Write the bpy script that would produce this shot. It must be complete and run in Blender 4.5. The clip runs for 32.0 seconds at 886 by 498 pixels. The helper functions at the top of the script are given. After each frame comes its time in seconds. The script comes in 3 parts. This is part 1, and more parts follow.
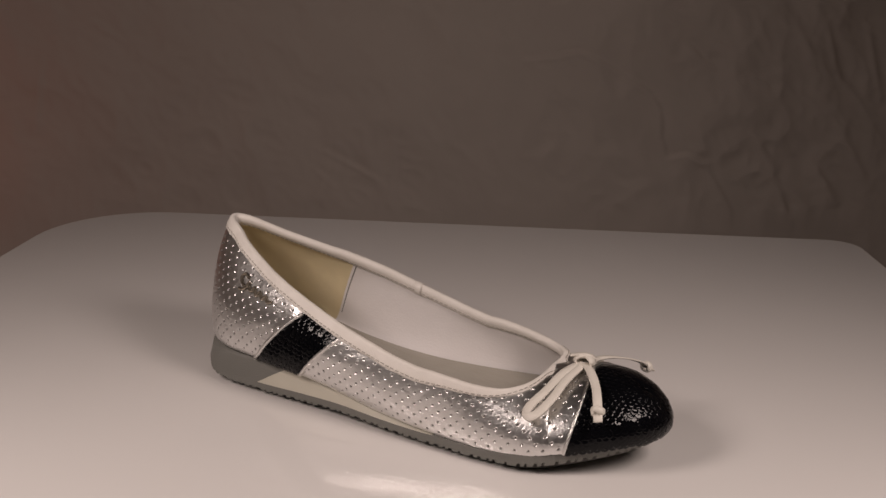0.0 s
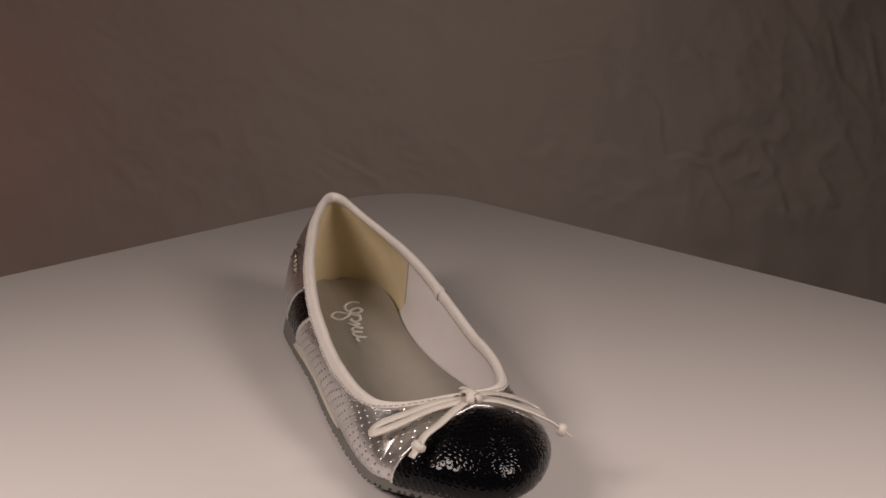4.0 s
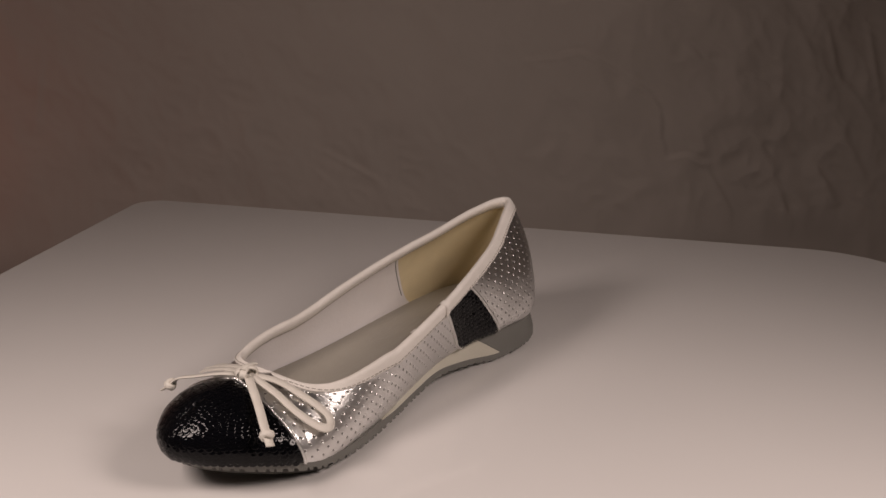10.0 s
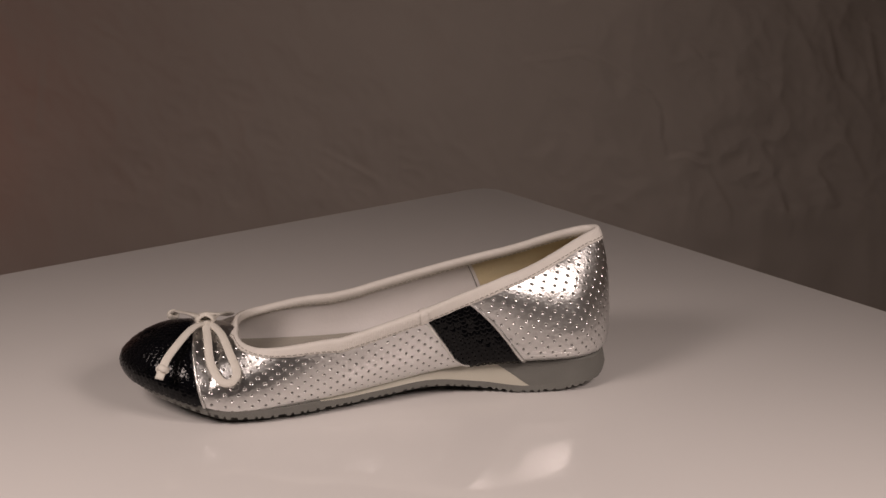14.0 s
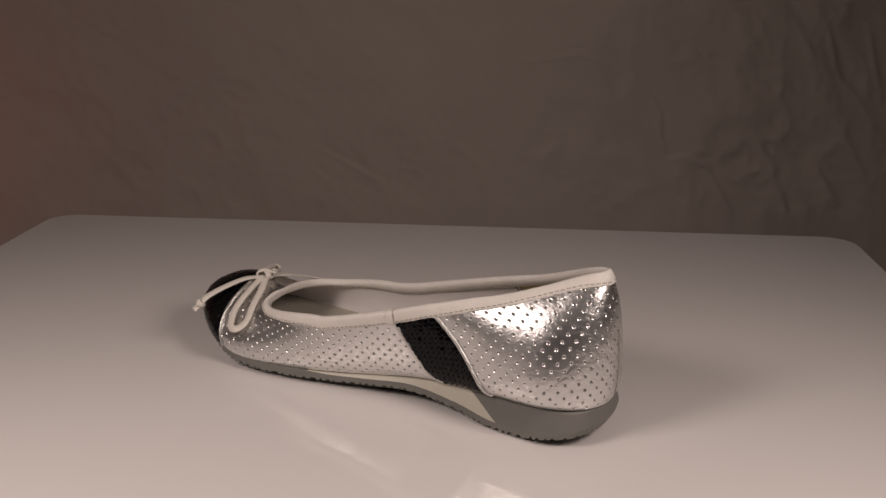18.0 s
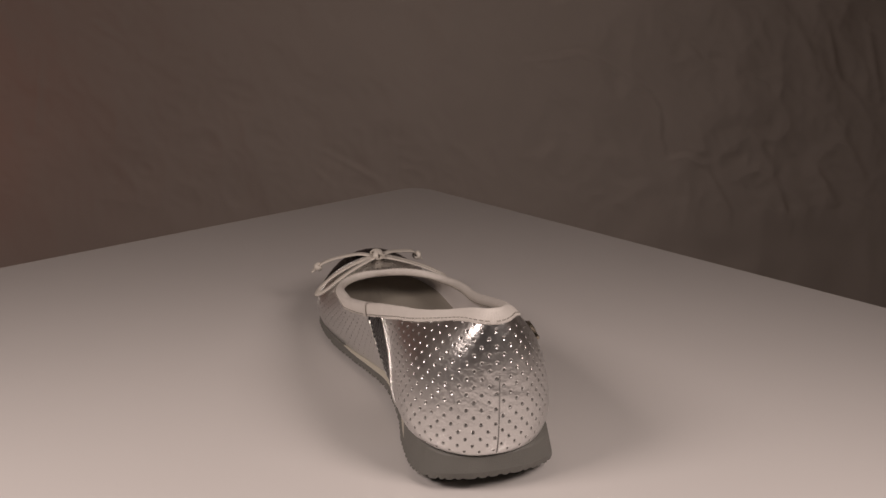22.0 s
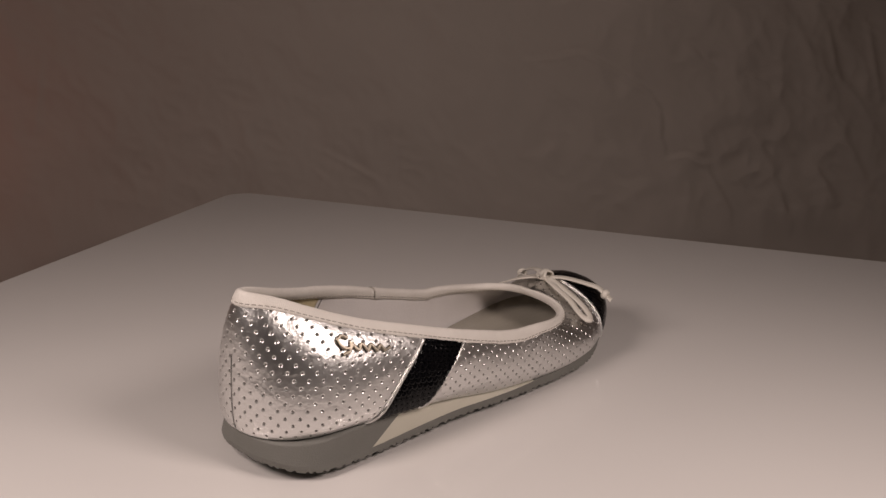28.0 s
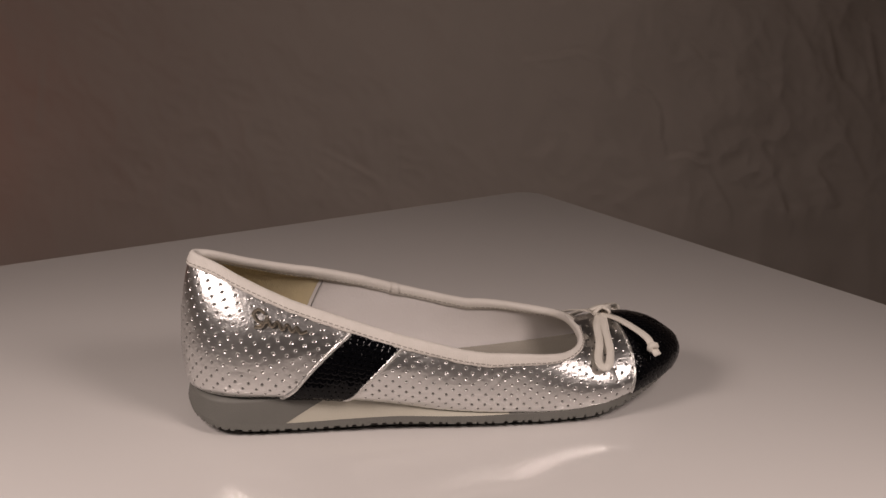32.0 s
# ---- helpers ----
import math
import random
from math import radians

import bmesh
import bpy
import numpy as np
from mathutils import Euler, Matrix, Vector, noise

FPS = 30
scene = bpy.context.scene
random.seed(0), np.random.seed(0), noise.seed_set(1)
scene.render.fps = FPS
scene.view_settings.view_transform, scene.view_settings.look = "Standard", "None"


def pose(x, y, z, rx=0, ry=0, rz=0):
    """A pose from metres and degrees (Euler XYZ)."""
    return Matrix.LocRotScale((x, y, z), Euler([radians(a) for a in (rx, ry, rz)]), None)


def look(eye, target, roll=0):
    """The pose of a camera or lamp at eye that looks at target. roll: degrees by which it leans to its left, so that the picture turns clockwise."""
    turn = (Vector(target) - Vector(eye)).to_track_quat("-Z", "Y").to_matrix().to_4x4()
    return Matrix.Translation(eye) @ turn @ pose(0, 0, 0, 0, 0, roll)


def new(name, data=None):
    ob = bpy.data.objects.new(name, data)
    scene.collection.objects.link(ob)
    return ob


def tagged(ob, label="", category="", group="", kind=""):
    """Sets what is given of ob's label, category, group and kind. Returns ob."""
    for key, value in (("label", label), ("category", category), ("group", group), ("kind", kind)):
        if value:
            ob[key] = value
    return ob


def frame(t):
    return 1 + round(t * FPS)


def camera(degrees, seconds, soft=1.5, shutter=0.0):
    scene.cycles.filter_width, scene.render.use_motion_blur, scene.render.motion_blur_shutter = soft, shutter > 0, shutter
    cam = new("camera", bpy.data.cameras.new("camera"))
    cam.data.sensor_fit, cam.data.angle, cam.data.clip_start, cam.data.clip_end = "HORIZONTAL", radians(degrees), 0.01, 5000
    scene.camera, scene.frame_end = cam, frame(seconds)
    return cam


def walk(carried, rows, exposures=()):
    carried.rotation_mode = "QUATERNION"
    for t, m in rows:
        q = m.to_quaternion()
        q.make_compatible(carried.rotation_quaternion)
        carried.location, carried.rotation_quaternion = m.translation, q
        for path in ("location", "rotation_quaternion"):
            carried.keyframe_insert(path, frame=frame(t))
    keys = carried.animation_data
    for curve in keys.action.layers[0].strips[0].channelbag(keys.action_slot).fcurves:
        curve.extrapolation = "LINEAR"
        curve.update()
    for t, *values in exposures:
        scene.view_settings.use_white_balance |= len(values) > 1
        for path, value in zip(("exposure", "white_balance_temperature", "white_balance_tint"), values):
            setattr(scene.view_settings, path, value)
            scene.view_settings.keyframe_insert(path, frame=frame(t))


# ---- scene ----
cam = camera(49.32, 32.0, soft=1.5)
EYE = Vector((0.0178, -0.4538, 0.2157))
TILT = radians(17.26)
CAM_POSE = look(EYE, EYE + Vector((0, math.cos(TILT), -math.sin(TILT))), 0.96)
walk(cam, [(0.0, CAM_POSE), (32.0, CAM_POSE)], exposures=[(0.0, 0.06), (3.0, 0.07), (6.0, 0.17), (11.8, 0.15), (13.0, 0.04), (18.0, 0.02), (24.0, 0.0), (28.0, 0.15), (30.0, 0.09), (32.0, 0.02)])


def turn(t):
    """The turntable's angle in degrees at t seconds: clockwise from above, at a slightly uneven pace."""
    return -9.66278 * t + 0.010709 * t**2 - 0.00335857 * t**3 + 0.0000821802 * t**4 - 0.9 * math.exp(-(((t - 28.2) / 2.0) ** 2))


# ---- world and lamps ----
world = bpy.data.worlds.new("World")
scene.world = world
world.use_nodes = True
world.node_tree.nodes["Background"].inputs[0].default_value = (0.9, 0.8, 0.72, 1)
world.node_tree.nodes["Background"].inputs[1].default_value = 0.02


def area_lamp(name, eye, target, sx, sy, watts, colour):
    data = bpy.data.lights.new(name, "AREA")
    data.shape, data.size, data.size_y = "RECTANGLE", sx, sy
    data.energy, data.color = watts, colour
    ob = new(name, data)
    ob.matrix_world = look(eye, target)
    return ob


area_lamp("lamp_left", (-0.30, -0.26, 0.35), (-0.03, -0.19, 0.0), 0.16, 0.16, 1.20, (1.0, 0.83, 0.76))
area_lamp("lamp_right", (0.30, -0.26, 0.35), (-0.03, -0.19, 0.0), 0.16, 0.16, 1.12, (1.0, 0.83, 0.76))
# Added out of view, source unknown: reddens the left of the cloth
area_lamp("red_glow_helper", (-0.64, 0.44, 0.0), (-0.62, 0.69, 0.06), 0.06, 0.06, 0.035, (1.0, 0.16, 0.06))


# ---- materials ----
def material(name, colour, rough=0.5, metal=0.0, coat=0.0, spec=0.5):
    m = bpy.data.materials.new(name)
    m.use_nodes = True
    b = m.node_tree.nodes["Principled BSDF"]
    b.inputs["Base Color"].default_value = (*colour, 1)
    b.inputs["Roughness"].default_value = rough
    b.inputs["Metallic"].default_value = metal
    b.inputs["Specular IOR Level"].default_value = spec
    b.inputs["Coat Weight"].default_value = coat
    return m


def add(m, kind, **values):
    n = m.node_tree.nodes.new(kind)
    for k, v in values.items():
        if k in n.inputs:
            n.inputs[k].default_value = v
    return n


def grain(m, scale, amount, colour_var=0.0, dark=(0, 0, 0), detail=6.0, height=0.001, scale2=None, amount2=0.0, rough_var=0.0):
    """Fine relief by noise at one or two scales, with a little variation of the colour and the gloss."""
    t = m.node_tree
    b = t.nodes["Principled BSDF"]
    co = t.nodes.new("ShaderNodeTexCoord")
    nz = add(m, "ShaderNodeTexNoise", Scale=scale, Detail=detail)
    t.links.new(co.outputs["Object"], nz.inputs["Vector"])
    bump = add(m, "ShaderNodeBump", Strength=amount, Distance=height)
    t.links.new(nz.outputs["Fac"], bump.inputs["Height"])
    last = bump
    n2 = nz
    if scale2:
        n2 = add(m, "ShaderNodeTexNoise", Scale=scale2, Detail=4.0)
        t.links.new(co.outputs["Object"], n2.inputs["Vector"])
        last = add(m, "ShaderNodeBump", Strength=amount2, Distance=height * 4)
        t.links.new(n2.outputs["Fac"], last.inputs["Height"])
        t.links.new(bump.outputs["Normal"], last.inputs["Normal"])
    t.links.new(last.outputs["Normal"], b.inputs["Normal"])
    if colour_var:
        mix = t.nodes.new("ShaderNodeMix")
        mix.data_type = "RGBA"
        ramp = add(m, "ShaderNodeMapRange")
        ramp.inputs["From Min"].default_value, ramp.inputs["From Max"].default_value = 0.35, 0.7
        ramp.inputs["To Max"].default_value = colour_var
        t.links.new(n2.outputs["Fac"], ramp.inputs["Value"])
        t.links.new(ramp.outputs[0], mix.inputs["Factor"])
        mix.inputs["A"].default_value = b.inputs["Base Color"].default_value
        mix.inputs["B"].default_value = (*dark, 1)
        t.links.new(mix.outputs["Result"], b.inputs["Base Color"])
    if rough_var:
        r = add(m, "ShaderNodeMapRange")
        base = b.inputs["Roughness"].default_value
        r.inputs["To Min"].default_value, r.inputs["To Max"].default_value = base - rough_var, base + rough_var
        t.links.new(nz.outputs["Fac"], r.inputs["Value"])
        t.links.new(r.outputs[0], b.inputs["Roughness"])
    return m


def wrinkles(m, scale, amount, height):
    """Crossing ridges like the small folds of thin leather, over the relief that is there."""
    t = m.node_tree
    b = t.nodes["Principled BSDF"]
    co = t.nodes.new("ShaderNodeTexCoord")
    mp = t.nodes.new("ShaderNodeMapping")
    mp.inputs["Scale"].default_value = scale
    nz = add(m, "ShaderNodeTexNoise", Scale=1.0, Detail=3.0, Distortion=0.6)
    a, c = t.nodes.new("ShaderNodeMath"), t.nodes.new("ShaderNodeMath")
    a.operation, c.operation = "SUBTRACT", "ABSOLUTE"
    a.inputs[1].default_value = 0.5
    bump = add(m, "ShaderNodeBump", Strength=amount, Distance=height)
    old = b.inputs["Normal"].links[0].from_socket
    for x, y in ((co.outputs["Object"], mp.inputs[0]), (mp.outputs[0], nz.inputs["Vector"]), (nz.outputs["Fac"], a.inputs[0]),
                 (a.outputs[0], c.inputs[0]), (c.outputs[0], bump.inputs["Height"]), (old, bump.inputs["Normal"]), (bump.outputs["Normal"], b.inputs["Normal"])):
        t.links.new(x, y)
    return m


SILVER = grain(material("silver_leather", (0.83, 0.82, 0.81), 0.31, 1.0), 850, 0.2, detail=4, height=0.0006, scale2=190, amount2=0.05, rough_var=0.07)
wrinkles(SILVER, (24, 24, 34), 0.32, 0.004)
wrinkles(SILVER, (120, 120, 200), 0.35, 0.0008)
PIT = grain(material("punched_pit", (0.20, 0.19, 0.18), 0.55, 0.6), 2500, 0.3)
SILVER_CORD = grain(material("silver_cord", (0.82, 0.81, 0.79), 0.34, 1.0), 700, 0.5, height=0.0008, scale2=260, amount2=0.25)
BLACK_CLOTH = grain(material("black_cloth", (0.006, 0.006, 0.008), 0.6), 2500, 0.6)
SEQUIN = material("black_sequin", (0.003, 0.003, 0.004), 0.05, 0.0, 0.0, 0.24)
TRIM = grain(material("white_binding", (0.80, 0.76, 0.71), 0.5), 1800, 0.35, 0.25, (0.62, 0.58, 0.52), scale2=120, amount2=0.08)
THREAD = material("thread", (0.40, 0.37, 0.33), 0.7)
THREAD_GREY = material("thread_grey", (0.30, 0.29, 0.28), 0.6)
LINING = grain(material("white_lining", (0.78, 0.75, 0.74), 0.6), 900, 0.14, 0.3, (0.68, 0.64, 0.62), scale2=45, amount2=0.14)
HEEL_LINING = grain(material("cream_suede_lining", (0.75, 0.64, 0.41), 0.85), 3000, 0.4, 0.4, (0.64, 0.55, 0.35), scale2=110, amount2=0.08)
INSOLE = grain(material("grey_insole", (0.35, 0.325, 0.28), 0.42), 1200, 0.25, 0.4, (0.28, 0.26, 0.22), scale2=45, amount2=0.15)
wrinkles(INSOLE, (9, 42, 1), 0.5, 0.004)
RUBBER = grain(material("grey_rubber", (0.185, 0.182, 0.166), 0.55), 1500, 0.25, 0.4, (0.15, 0.148, 0.134), scale2=90, amount2=0.03)
TREAD = grain(material("dark_tread", (0.05, 0.047, 0.04), 0.7), 1500, 0.4)
WEDGE = grain(material("cream_wedge", (0.62, 0.59, 0.50), 0.5), 1500, 0.2, 0.3, (0.55, 0.52, 0.43), scale2=90, amount2=0.03)
LACE = grain(material("white_lace", (0.76, 0.72, 0.65), 0.42), 2200, 0.25, 0.3, (0.64, 0.60, 0.53), scale2=200, amount2=0.1)
BADGE = material("dark_metal_badge", (0.36, 0.32, 0.26), 0.33, 1.0)
PRINT = material("white_print", (0.86, 0.84, 0.80), 0.45)
PLATE = grain(material("white_acrylic", (0.76, 0.735, 0.715), 0.03, 0.0, 0.0, 0.26), 40, 0.01, 0.25, (0.70, 0.675, 0.655), height=0.0004, scale2=7, amount2=0.0)
CLOTH = grain(material("grey_cloth", (0.71, 0.625, 0.562), 0.85, spec=0.2), 900, 0.12, 0.5, (0.63, 0.553, 0.497), scale2=5, amount2=0.1)
TABLE = grain(material("dark_table", (0.06, 0.055, 0.05), 0.6), 60, 0.1, 0.3, (0.04, 0.04, 0.035))
WALL = grain(material("grey_room_wall", (0.24, 0.225, 0.21), 0.9), 30, 0.1, 0.3, (0.20, 0.19, 0.175))


# ---- mesh helpers ----
def mesh(name, verts, faces, mat, smooth=True):
    me = bpy.data.meshes.new(name)
    me.from_pydata([tuple(v) for v in verts], [], [tuple(f) for f in faces])
    me.materials.append(mat)
    me.polygons.foreach_set("use_smooth", [smooth] * len(me.polygons))
    me.update()
    return me


def part(name, data, parent, label=""):
    ob = new(name, data)
    ob.parent = parent
    if label:
        ob["label"] = label
    return ob


def sheet(grid, wrap=False):
    """Vertices and quads of a grid of points (rows, columns, 3)."""
    r, c = grid.shape[:2]
    idx = np.arange(r * c).reshape(r, c)
    if wrap:
        idx = np.concatenate([idx, idx[:, :1]], 1)
    q = np.stack([idx[:-1, :-1], idx[:-1, 1:], idx[1:, 1:], idx[1:, :-1]], -1).reshape(-1, 4)
    return grid.reshape(-1, 3), q


def joined(pieces):
    vs, fs, n = [], [], 0
    for v, f in pieces:
        vs.append(np.asarray(v))
        fs += [tuple(int(i) + n for i in face) for face in f]
        n += len(v)
    return np.concatenate(vs), fs


def sweep(path, section, closed=False, frame_up=None):
    """A section (k, 2) swept along a path (n, 3); frame_up gives the second axis at each point."""
    path = np.asarray(path, float)
    if closed:
        tan = np.roll(path, -1, 0) - np.roll(path, 1, 0)
    else:
        tan = np.gradient(path, axis=0)
    tan /= np.linalg.norm(tan, axis=1)[:, None]
    up = np.asarray(frame_up if frame_up is not None else [[0, 0, 1.0]] * len(path), float)
    up = up - (up * tan).sum(1)[:, None] * tan
    up /= np.linalg.norm(up, axis=1)[:, None] + 1e-9
    side = np.cross(tan, up)
    sec = np.asarray(section, float)
    grid = path[:, None] + sec[None, :, :1] * side[:, None] + sec[None, :, 1:] * up[:, None]
    r, c = grid.shape[:2]
    idx = np.arange(r * c).reshape(r, c)
    rows = np.concatenate([idx, idx[:1]]) if closed else idx
    cols = np.concatenate([rows, rows[:, :1]], 1)
    q = np.stack([cols[:-1, :-1], cols[:-1, 1:], cols[1:, 1:], cols[1:, :-1]], -1).reshape(-1, 4)
    faces = [tuple(f) for f in q]
    if not closed:
        faces += [tuple(idx[0]), tuple(idx[-1][::-1])]
    return grid.reshape(-1, 3), faces


def curve(points):
    """A smooth function through (x, y) points: Catmull-Rom with limited slopes."""
    xs = np.array([p[0] for p in points], float)
    ys = np.array([p[1] for p in points], float)
    d = np.diff(ys) / np.diff(xs)
    m = np.concatenate([[d[0]], (d[:-1] + d[1:]) / 2, [d[-1]]])

    def f(x):
        x = np.clip(np.asarray(x, float), xs[0], xs[-1])
        i = np.clip(np.searchsorted(xs, x) - 1, 0, len(xs) - 2)
        h = xs[i + 1] - xs[i]
        t = (x - xs[i]) / h
        return ((2 * t**3 - 3 * t**2 + 1) * ys[i] + (t**3 - 2 * t**2 + t) * h * m[i]
                + (-2 * t**3 + 3 * t**2) * ys[i + 1] + (t**3 - t**2) * h * m[i + 1])
    return f


def spline(points, n):
    """n points evenly along a smooth curve through the control points."""
    p = np.asarray(points, float)
    k = np.linspace(0, 1, len(p))
    fs = [curve(list(zip(k, p[:, a]))) for a in range(p.shape[1])]
    x = np.linspace(0, 1, 400)
    q = np.stack([f(x) for f in fs], 1)
    ln = np.concatenate([[0], np.cumsum(np.linalg.norm(np.diff(q[:, :3], axis=0), axis=1))])
    y = np.linspace(0, ln[-1], n)
    return np.stack([np.interp(y, ln, q[:, a]) for a in range(q.shape[1])], 1)


def normals(grid):
    du = np.gradient(grid, axis=1)
    dv = np.gradient(grid, axis=0)
    n = np.cross(du, dv)
    return n / (np.linalg.norm(n, axis=2, keepdims=True) + 1e-9)


MM = 0.001

# ---- the last of the shoe, in millimetres: u from heel to toe, v to the inner side, z up ----
LAT, MED = -1, 1


def ends(u, u0, u1, rh, rt, nh=2.1, nt=1.8):
    x = np.clip((u0 + rh - u) / rh, 0, 1)
    y = np.clip((u - (u1 - rt)) / rt, 0, 1)
    return (1 - x**nh) ** (1 / nh) * (1 - y**nt) ** (1 / nt)


JOIN_W = {LAT: curve([(0, 28.5), (30, 30.5), (55, 34), (100, 37), (150, 40), (190, 41), (205, 40), (215, 38.4), (235, 35), (258, 32.6)]),
          MED: curve([(0, 24), (30, 25), (55, 24), (75, 21), (100, 20), (125, 23), (150, 28.5), (175, 33.5), (195, 36.2), (215, 36.6), (235, 35), (258, 33)])}
SOLE_W = {LAT: curve([(0, 33), (30, 35.5), (55, 36.5), (100, 38), (150, 41), (190, 41.2), (205, 39.8), (215, 37.8), (235, 34), (258, 31)]),
          MED: curve([(0, 26.6), (30, 27), (55, 25), (75, 21.5), (100, 20.5), (125, 24), (150, 29.5), (175, 34.5), (195, 36.2), (215, 35.8), (235, 33.8), (258, 31)])}
JOIN_Z = {LAT: curve([(0, 17.4), (20, 17.4), (33, 17.6), (46, 18), (70, 17.3), (100, 14), (127, 9.6), (156, 7.3), (185, 7), (200, 8.4), (222, 13), (240, 15.8), (258, 17.2)]),
          MED: curve([(0, 17.4), (20, 17.4), (39, 17.4), (55, 17.2), (75, 16.3), (100, 13.6), (130, 9.7), (160, 7.5), (190, 7), (205, 8), (222, 12.4), (240, 15.6), (258, 17.2)])}
# the rim across, by the square root of the distance from its rearmost point
RIM_V = {LAT: curve([(0, -1), (1.22, -4.2), (2.35, -7.2), (3.54, -10.8), (4.5, -15.4), (5.96, -21.4), (7.1, -26.8), (8.1, -30.8), (8.97, -34), (9.97, -36.8), (10.84, -38), (11.73, -38.4)]),
         MED: curve([(0, -1), (1.22, 2.0), (2.35, 4.2), (3.54, 6.6), (4.95, 11.2), (6.28, 17.2), (7.65, 22.8), (8.63, 26.4), (9.77, 29.4), (10.65, 30.8), (11.73, 31.8)])}
RIM_Z = {LAT: curve([(0, 79.3), (10, 76.6), (24, 71), (36, 66.3), (48, 62), (61, 58.3), (74, 54.7), (87, 51), (100, 47.5), (117, 43), (135, 38.5), (150, 36), (175, 33), (195, 33.6), (215, 35)]),
         MED: curve([(0, 79.3), (10, 76.8), (24, 71.8), (36, 68), (49, 64.3), (63, 61.2), (77, 57.5), (91, 53.5), (104, 49.5), (118, 45.5), (132, 42), (150, 38), (175, 34.3), (195, 34), (215, 35)])}
BULGE = {LAT: curve([(0, 2.6), (12, 3.8), (30, 5.6), (60, 5.8), (90, 6.2), (115, 5), (160, 2), (200, 1.5), (230, 2), (258, 2.5)]),
         MED: curve([(0, 2.6), (12, 4.4), (25, 6.4), (45, 6.1), (70, 5.2), (110, 5), (150, 3.5), (200, 1.5), (230, 2), (258, 2.5)])}
RIDGE_Z = curve([(198, 35.3), (206, 36.8), (214, 38.2), (222, 39.4), (230, 38.6), (236, 36.6), (241, 33.6)])
SPREAD = curve([(0, 60), (25, 44), (60, 44), (100, 50), (150, 60), (185, 74), (215, 84), (258, 74)])


def skew(u):
    """The toe bends a little to the outer side."""
    return -2.6 * np.clip((u - 205) / 53, 0, 1) ** 1.3


def join_line(side, u, grow=0.0, u0=7.6, u1=253.0):
    """The line where upper and sole meet, at the nominal place u (0 to 258)."""
    uu = u0 + (u1 - u0) * u / 258
    w = (JOIN_W[side](uu) + grow) * ends(uu, u0, u1, 32, 48, 2.3)
    return np.stack([uu, side * w + skew(uu), JOIN_Z[side](uu)], -1)


def rim_line(side, u):
    """The edge of the opening for u up to 215, then the ridge over the toes."""
    a = 12.5 + np.clip(u, 0, 150) * 137.5 / 150
    w = side * RIM_V[side](np.sqrt(a - 12.5))
    q = np.clip((u - 150) / 65, 0, 1) * math.pi / 2
    e = 2 / 3.2
    ut = np.where(u < 150, a, 150 + 48 * np.sin(q) ** e)
    vt = np.where(u < 150, w, side * RIM_V[side](11.73) * np.clip(np.cos(q), 0, 1) ** e)
    uc = 198 + np.clip(u - 215, 0, 43)
    ut = np.where(u > 215, uc, ut)
    vt = np.where(u > 215, 0, vt)
    zt = np.where(u > 215, RIDGE_Z(uc), RIM_Z[side](u))
    return np.stack([ut, side * vt + 0.5 * skew(ut + 10), zt], -1)


def upper(side, u, h):
    """A point of the upper's outer face: u along the shoe (0 to 258), h from the sole (0) to the rim or ridge (1)."""
    j, t = join_line(side, u), rim_line(side, u)
    pm = np.radians(SPREAD(u))
    phi = h * pm
    x = ((1 - np.cos(phi)) / (1 - np.cos(pm)))[..., None]
    z = np.sin(phi) / np.sin(pm)
    p = j + (t - j) * x
    p[..., 2] = j[..., 2] + (t[..., 2] - j[..., 2]) * z
    out = np.stack([(j[..., 0] - 110) / 140 * np.clip(np.abs(j[..., 0] - 115) / 115, 0, 1) ** 4, np.sign(side) * (np.abs(j[..., 1]) / 38), np.zeros_like(u)], -1)
    out /= np.linalg.norm(out, axis=-1, keepdims=True) + 1e-6
    # full to the top at the heel, low-bellied towards the toe
    full = 1 - np.abs(2 * h**0.68 - 1) ** 3.2
    low = 2 * h * (1 - h) + 3.375 * h * (1 - h) ** 2
    k = np.clip((u - 60) / 60, 0, 1)
    return p + out * (BULGE[side](u) * (full * (1 - k) + low * k))[..., None]


def ua_of(edge, h):
    return edge(h) if callable(edge) else np.full_like(h, float(edge))


REAR = {LAT: ([0, 0.12, 0.93, 1], [46.5, 53, 81.5, 84]), MED: ([0, 0.1, 0.5, 1], [51.5, 56, 69.3, 86.5])}
FRONT = {LAT: ([0, 0.05, 0.12, 0.93, 1], [76, 79.5, 82, 107, 109]), MED: ([0, 0.06, 0.15, 0.5, 1], [80, 86, 90, 98.5, 108.6])}


def stripe_rear(side):
    return lambda h: np.interp(h, *REAR[side])


def stripe_front(side):
    return lambda h: np.interp(h, *FRONT[side])


def cap_edge(side):
    bottom = 222 if side == LAT else 217
    return lambda h: bottom + (235 - bottom) * h**1.3


def dot_distance(grid, by_length=False):
    """The distance from the nearest punched dot, in a staggered pattern of rows."""
    if by_length:
        along = np.concatenate([np.zeros((grid.shape[0], 1)), np.cumsum(np.linalg.norm(np.diff(grid, axis=1), axis=2), axis=1)], 1)
        mid = along - along[:, along.shape[1] // 2:along.shape[1] // 2 + 1]
    else:
        mid = grid[..., 0]
    high = np.concatenate([np.zeros((1, grid.shape[1])), np.cumsum(np.linalg.norm(np.diff(grid, axis=0), axis=2), axis=0)], 0)
    row = np.round((high - 2.8) / 3.25)
    dy = high - 2.8 - row * 3.25
    shift = np.where(row % 2 == 0, 0.0, 3.1)
    col = np.round((mid - shift) / 6.2)
    dx = mid - shift - col * 6.2
    return np.hypot(dx, dy)


